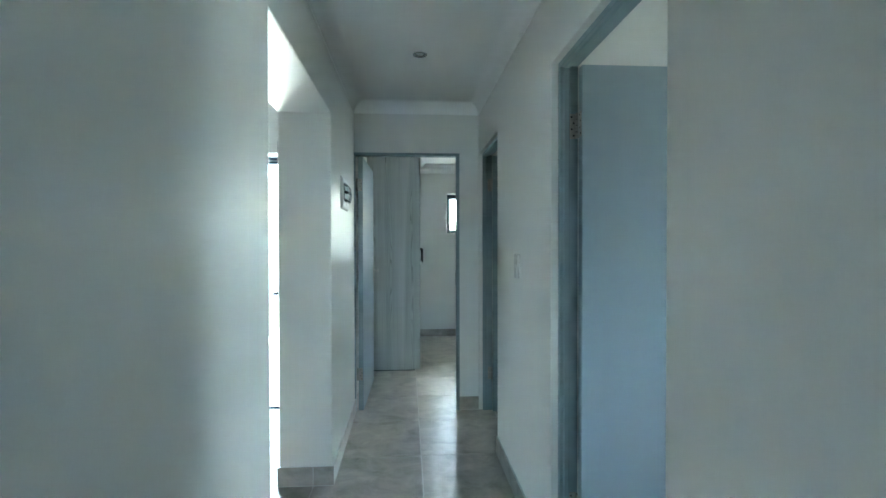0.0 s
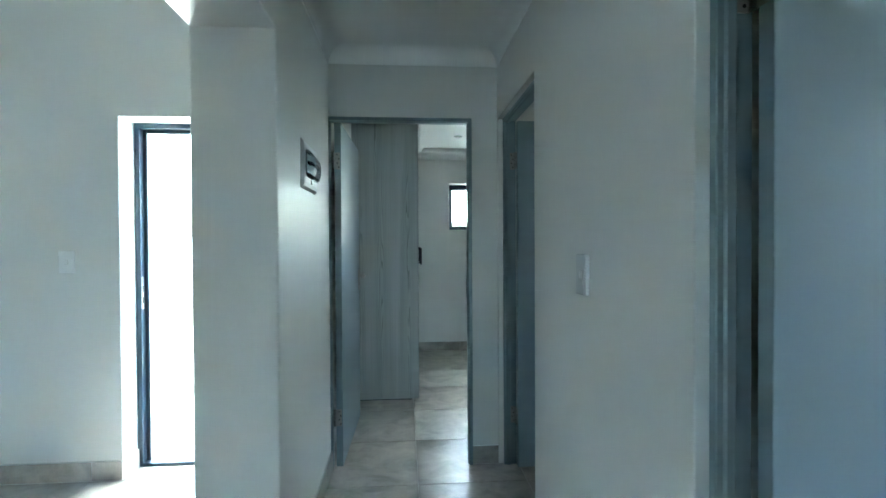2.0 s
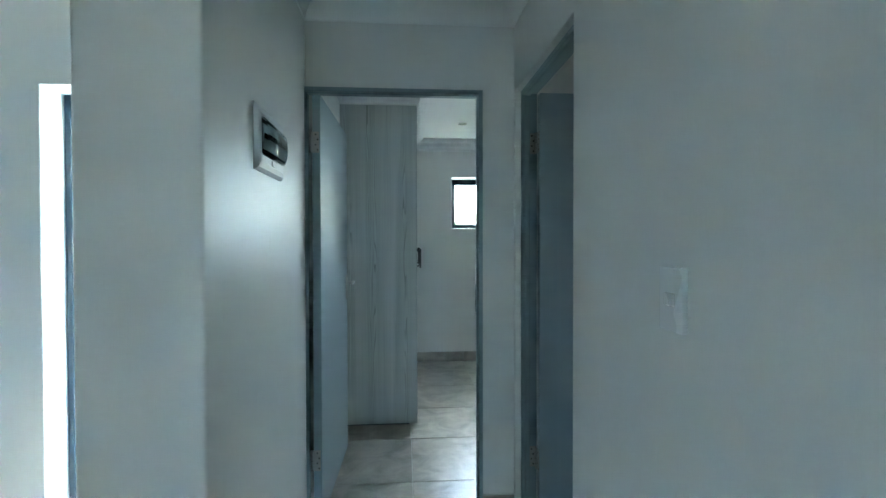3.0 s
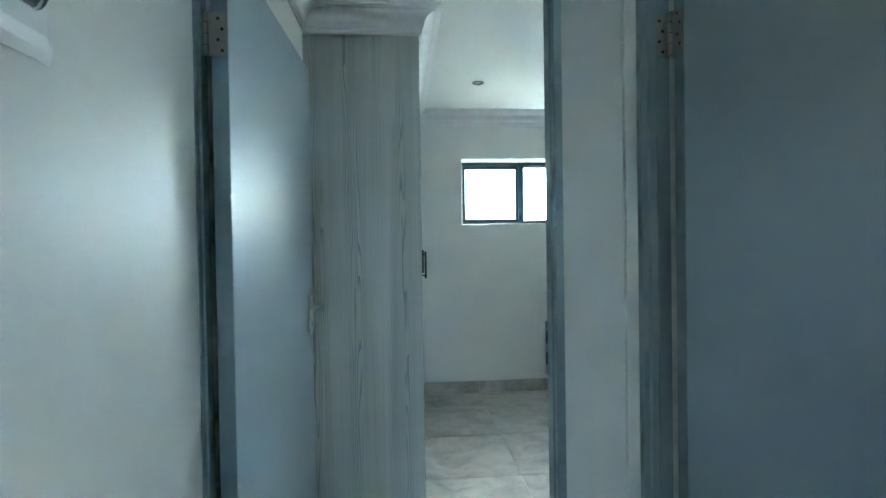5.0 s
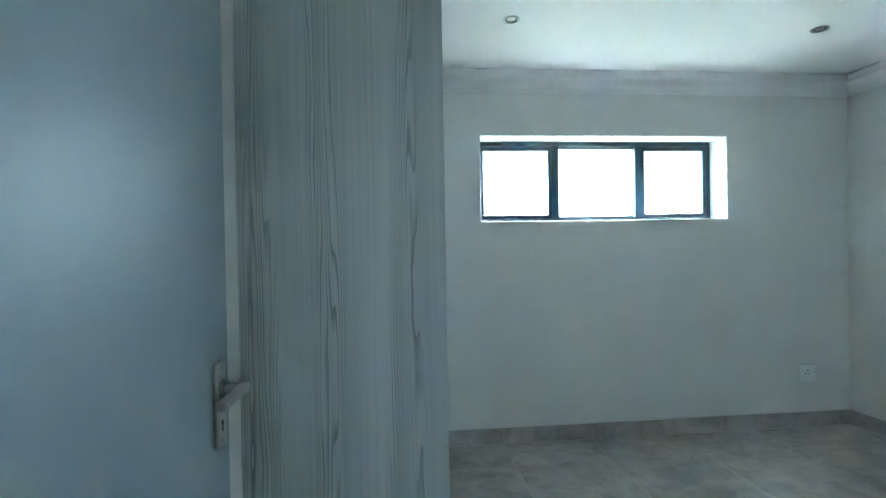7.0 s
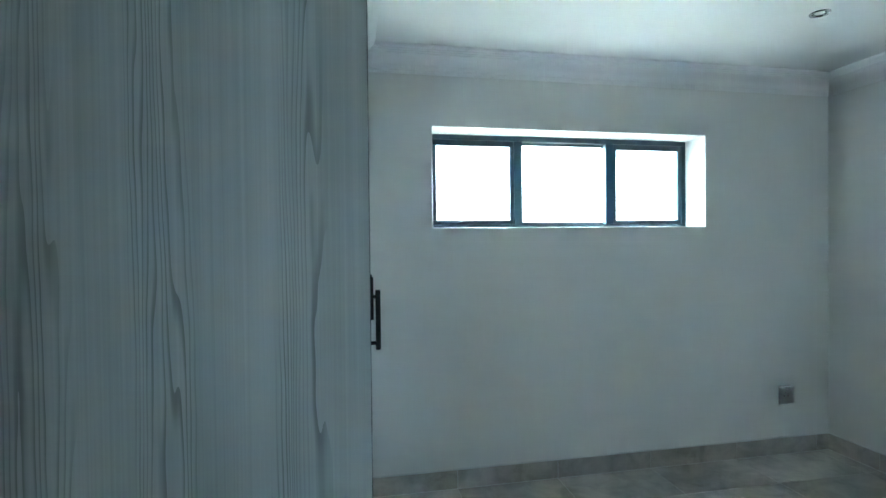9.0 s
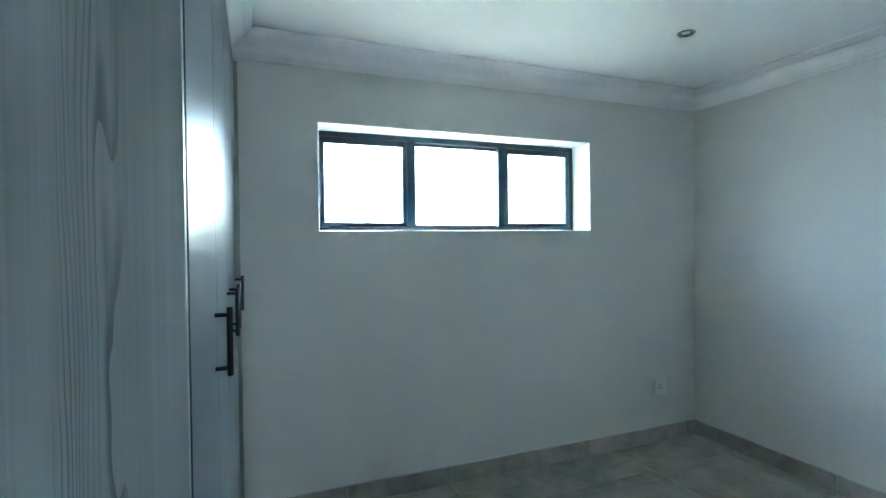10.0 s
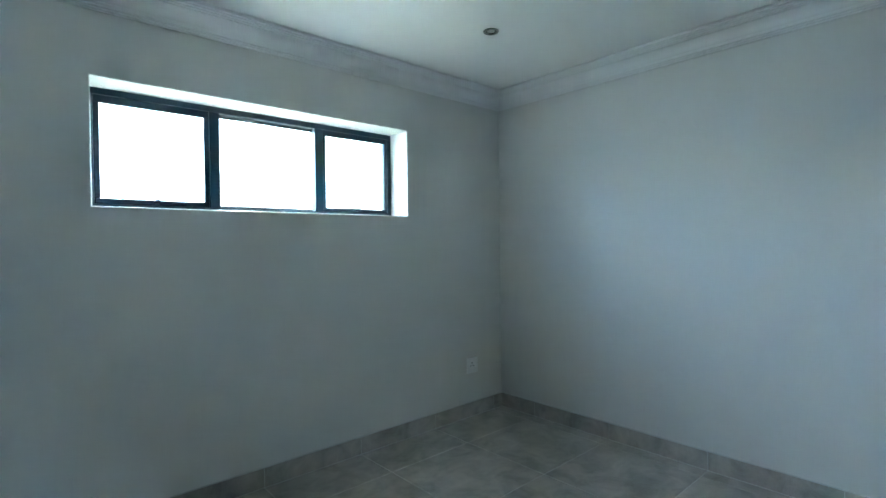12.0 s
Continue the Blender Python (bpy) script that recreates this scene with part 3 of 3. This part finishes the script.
for face, s in ((lx0, -1), (lx1, 1)):
    pl = part("handle_plate", box(min(face, face + s * 0.006), max(face, face + s * 0.006), ly0 + 0.024, ly0 + 0.050, 0.900, 1.100, 0.002), BLACK, leaf, "black lever-handle plate")
    bm = rod((face + s * 0.005, ly0 + 0.037, 1.000), (face + s * 0.042, ly0 + 0.037, 1.000), 0.008, 14)
    box(min(face + s * 0.034, face + s * 0.048), max(face + s * 0.034, face + s * 0.048), ly0 + 0.028, ly0 + 0.150, 0.992, 1.008, 0.004, 2, bm)
    part("lever", bm, BLACK, pl)


# ---- wardrobe ----
def bar_handle(parent, y, z):
    bm = rod((WX + 0.031, y, z - 0.077), (WX + 0.031, y, z + 0.077), 0.0066, 16, bevel=0.001)
    for dz in (-0.060, 0.060):
        rod((WX, y, z + dz), (WX + 0.030, y, z + dz), 0.0048, 12, bm=bm)
    part("handle", splay(bm), BLACK, parent, "matt black tubular bar handle")


WX = 0.048


def splay(bm):
    """The wardrobe's front stands slightly askew to its side panel."""
    bmesh.ops.rotate(bm, verts=bm.verts, cent=(WX, 1.471, 0), matrix=Matrix.Rotation(radians(-0.8), 3, "Z"))
    return bm


ward = thing("wardrobe", (-0.2, 2.4, 0), "tall built-in wardrobe in grey-washed pine laminate with black bar handles", "wardrobe")
part("side_panel", box(XL + 0.001, WX - 0.002, 1.450, 1.470, 0.014, 2.296, 0.001), WOOD, ward)
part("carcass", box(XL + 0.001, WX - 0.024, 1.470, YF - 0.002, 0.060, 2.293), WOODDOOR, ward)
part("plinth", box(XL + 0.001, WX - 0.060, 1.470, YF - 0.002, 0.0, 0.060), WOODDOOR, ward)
part("filler_strip", box(WX - 0.019, WX + 0.044, YF - 0.022, YF - 0.002, 0.064, 2.290, 0.0012), WOOD, ward, "pale wood-grain filler strip")
W4 = 0.506
for k in range(4):
    a, b = 1.471 + W4 * k + 0.0018, min(1.471 + W4 * (k + 1), YF - 0.024) - 0.0018
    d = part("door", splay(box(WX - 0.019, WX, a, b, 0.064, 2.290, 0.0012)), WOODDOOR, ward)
    bar_handle(d, b - 0.070 if k in (0, 1) else a + 0.070, 1.186)


# ---- fittings ----
def plate_switch(place, rockers, label):
    """A white wall switch. Local: on the plane y = 0, facing -y."""
    ob = thing("light_switch", (0, 0, 0), label, "light switch", "white light switches")
    part("plate", box(-0.041, 0.041, -0.014, 0.0, -0.062, 0.062, 0.004, 3), PLASTIC, ob)
    for k in range(rockers):
        x = (k - (rockers - 1) / 2) * 0.019
        r = part("rocker", box(x - 0.0075, x + 0.0075, -0.0180, -0.013, -0.012, 0.012, 0.002, 2), PLASTIC, ob)
        part("gap", box(x - 0.0086, x + 0.0086, -0.0144, -0.0136, -0.0132, 0.0132), GROUT, r)
    ob.matrix_world = place
    return ob


plate_switch(pose(XR, -1.192, 1.212, 0, 0, -90), 2, "white plastic two-lever light switch on the corridor wall")
plate_switch(pose(-1.914, YL, 1.215), 1, "white plastic single light switch beside the entrance")

sock = thing("power_socket", (2.772, YF, 0.380), "white plastic three-pin wall socket above the tiled skirting", "power socket")
part("plate", box(2.772 - 0.055, 2.772 + 0.055, YF - 0.011, YF, 0.322, 0.438, 0.004, 3), PLASTIC, sock)
for dx, dz, r in ((0.0, 0.014, 0.0052), (-0.013, -0.008, 0.0042), (0.013, -0.008, 0.0042)):
    part("pin_hole", rod((2.765 + dx, YF - 0.0105, 0.384 + dz), (2.765 + dx, YF - 0.0120, 0.384 + dz), r, 12), DARK, sock)
part("rocker", box(2.800, 2.813, YF - 0.0150, YF - 0.010, 0.366, 0.390, 0.002, 2), PLASTIC, sock)

# distribution board
db = thing("distribution_board", (XL, -0.402, 1.65), "white plastic distribution board with a smoked hinged cover", "fuse box")
bm = bmesh.new()
ya, yb, za, zb = -0.565, -0.240, 1.546, 1.752
rings = []
for inset, d in ((0.0, 0.0), (0.0, 0.003), (0.010, 0.013), (0.026, 0.017)):
    rings.append([bm.verts.new((XL + d, y, z)) for y, z in ((ya + inset, za + inset), (yb - inset, za + inset), (yb - inset, zb - inset), (ya + inset, zb - inset))])
for p, q in zip(rings, rings[1:]):
    for k in range(4):
        bm.faces.new((p[k], p[(k + 1) % 4], q[(k + 1) % 4], q[k]))
bm.faces.new(rings[-1])
bm.faces.new(rings[0])
bmesh.ops.recalc_face_normals(bm, faces=bm.faces)
part("cover_plate", bm, GLOSSY, db)
part("breaker_bay", box(XL + 0.016, XL + 0.0185, -0.532, -0.290, 1.600, 1.708), DARK, db)
for k in range(11):
    y = -0.528 + 0.0215 * k
    br = part("breaker", box(XL + 0.018, XL + 0.023, y, y + 0.019, 1.615, 1.693, 0.001), PLASTIC, db)
    part("toggle", box(XL + 0.022, XL + 0.028, y + 0.005, y + 0.014, 1.647, 1.663, 0.001), BLACK, br)
bm = bmesh.new()
arc = [(XL + 0.0175 + 0.021 * math.sin(radians(a)) ** 0.8, 1.654 - 0.058 * math.cos(radians(a))) for a in range(0, 181, 15)]
outer = [[bm.verts.new((x, y, z)) for x, z in arc] for y in (-0.537, -0.285)]
for k in range(len(arc) - 1):
    bm.faces.new((outer[0][k], outer[1][k], outer[1][k + 1], outer[0][k + 1])).smooth = True
for o in outer:
    bm.faces.new(o)
bmesh.ops.recalc_face_normals(bm, faces=bm.faces)
part("hinged_cover", bm, TINT, db, "smoked transparent hinged cover")
part("cover_catch", box(XL + 0.016, XL + 0.022, -0.424, -0.398, 1.574, 1.592, 0.002), PLASTIC, db)


def downlight(x, y, label):
    ob = thing("downlight", (x, y, CEILZ), label, "downlight", "recessed ceiling downlights")
    part("ring", lathe([(0.043, 0.0), (0.043, -0.003), (0.040, -0.006), (0.034, -0.006), (0.029, -0.002), (0.028, 0.0)], (x, y, CEILZ)), CHROME, ob)
    part("baffle", lathe([(0.028, -0.0008), (0.022, -0.0012), (0.021, -0.0008)], (x, y, CEILZ)), DARK, ob)
    part("lens", lathe([(0.021, -0.0012), (0.015, -0.0024), (0.0005, -0.0030)], (x, y, CEILZ), 24), LENS, ob)


for x, y, w in ((-0.006, -0.776, "corridor"), (0.505, 2.545, "bedroom"), (2.180, 2.560, "bedroom")):
    downlight(x, y, "small round chrome downlight, unlit, in the " + w + " ceiling")

# ---- outdoors ----
solid("ground", box(-60, 60, -60, 60, -0.30, -0.120), LAWN, "sunlit yard of sparse dry lawn and soil", "ground")
solid("entrance_step", box(ENTRY[0] - 0.3, ENTRY[1] + 0.03, YL + 0.256, YL + 1.4, -0.12, -0.012, 0.01), PAVING, "pale concrete entrance step", "step")
bw = solid("boundary_wall", box(-30, 30, 9.0, 9.2, -0.15, 1.48), RENDERED, "pale rendered boundary wall across the yard", "wall")
part("coping", box(-30, 30, 8.97, 9.23, 1.48, 1.53, 0.01), PAVING, bw)
for k in range(3):
    part("vent_opening", box(-5.52 + 0.17 * k, -5.37 + 0.17 * k, 8.985, 8.998, 0.92, 1.05, 0.004), PAVING, bw, "small grey vent in the wall")
for k in range(4):
    part("weep_hole", rod((-4.98, 8.998, 0.32 + 0.18 * k), (-4.98, 8.985, 0.32 + 0.18 * k), 0.022, 10), DARK, bw)

tree = thing("tree", (2.35, 14.5, -0.12), "small leafy garden tree beyond the boundary wall", "tree")
trunk = bmesh.new()
rod((2.35, 14.5, -0.12), (2.38, 14.5, 1.1), 0.07, 10, 0.045, trunk)
tips = []
for k in range(7):
    a = k * 2.4
    tip = Vector((2.38 + 0.55 * math.cos(a), 14.5 + 0.55 * math.sin(a), 1.75 + 0.10 * (k % 4)))
    rod((2.38, 14.5, 0.9 + 0.03 * k), tip, 0.03, 8, 0.008, trunk)
    tips.append(tip)
part("trunk", trunk, BARK, tree)
crown = bmesh.new()
for k in range(1500):
    c = random.choice(tips) + Vector((random.gauss(0, 0.24), random.gauss(0, 0.24), random.gauss(0.10, 0.20)))
    m = Matrix.Translation(c) @ Euler((random.uniform(0, 6), random.uniform(0, 6), random.uniform(0, 6))).to_matrix().to_4x4()
    s = random.uniform(0.03, 0.06)
    crown.faces.new([crown.verts.new(m @ Vector(p)) for p in ((-s, 0, 0), (0, -s * 0.4, 0.004), (s, 0, 0), (0, s * 0.4, 0.004))])
part("crown", crown, FOLIAGE, tree)

# ---- skirting tiles ----
SH, ST = 0.106, 0.010


def skirting(runs, label):
    """Tiled skirting along straight runs ((x, y), (x, y), normal); joints follow the floor's grid."""
    base = solid("baseboard", bmesh.new(), BEAD, label, "skirting")
    bm = bmesh.new()
    pieces = []
    for (ax, ay), (bx, by), (nx, ny) in runs:
        horizontal = abs(bx - ax) > abs(by - ay)
        p, q = sorted((ax, bx)) if horizontal else sorted((ay, by))
        w = ay if horizontal else ax
        n = ny if horizontal else nx
        lo, hi = min(w, w + n * (ST - 0.002)), max(w, w + n * (ST - 0.002))
        box(*((p, q, lo, hi) if horizontal else (lo, hi, p, q)), -0.003, SH + 0.0025, 0, 1, bm)
        cuts = [p] + [0.6 * k for k in range(-20, 20) if p + 0.02 < 0.6 * k < q - 0.02] + [q]
        for a, b in zip(cuts, cuts[1:]):
            pieces.append((horizontal, a + 0.0012, b - 0.0012, w, n))
    bm.to_mesh(base.data)
    bm.free()
    for horizontal, a, b, w, n in pieces:
        lo, hi = min(w + n * 0.001, w + n * ST), max(w + n * 0.001, w + n * ST)
        part("skirting_tile", box(*((a, b, lo, hi) if horizontal else (lo, hi, a, b)), 0.0025, SH, 0.0012), TILE, base)
    return base


E = ST
skirting([((XL, -3.6), (XL, -2.153), (1, 0)), ((XL, -0.940), (XL, YE), (1, 0)), ((-0.784 - E, -0.940), (XL + E, -0.940), (0, -1)), ((-0.784 - E, -2.153), (XL + E, -2.153), (0, 1))], "grey cement-look tiled skirting along the corridor")
skirting([((XR, BACK), (XR, D1[0]), (-1, 0)), ((XR, D1[1]), (XR, D2[0]), (-1, 0)), ((DE[1], YE), (XR, YE), (0, -1))], "grey cement-look tiled skirting between the doorways")
skirting([((WX, YF), (XB, YF), (0, -1)), ((XB, YB), (XB, YF - E), (-1, 0)), ((DE[1], YB), (XB - E, YB), (0, 1)), ((XL, YB), (XL, 1.450), (1, 0))], "grey cement-look tiled skirting round the bedroom")
skirting([((LOUNGE, YL), (ENTRY[0], YL), (0, -1)), ((ENTRY[1], YL), (-0.784, YL), (0, -1)), ((ENTRY[0], YL), (ENTRY[0], EY), (1, 0))], "grey cement-look tiled skirting beside the entrance")

# ---- floor of large square tiles ----
flo = solid("floor", box(LOUNGE - 0.2, XB + 0.2, BACK - 0.2, YF + 0.2, -0.12, -0.0022), GROUT, "grey-brown cement-look porcelain tile floor with pale joints", "floor")
tm = mesh_of(box(-0.2980, 0.2980, -0.2980, 0.2980, -0.010, 0.0, 0.0012), "floor_tile", TILE)
for i in range(-9, 6):
    for j in range(-15, 6):
        x, y = 0.6 * i + 0.3, 0.6 * j + 0.3
        if x < -0.8 and y > 0.5 or y > 3.6 or y < -5.4 and (x > 0.9 or x < -3.0):
            continue
        ob = new("floor_tile", tm)
        ob.parent = flo
        ob.location = (x, y, 0)
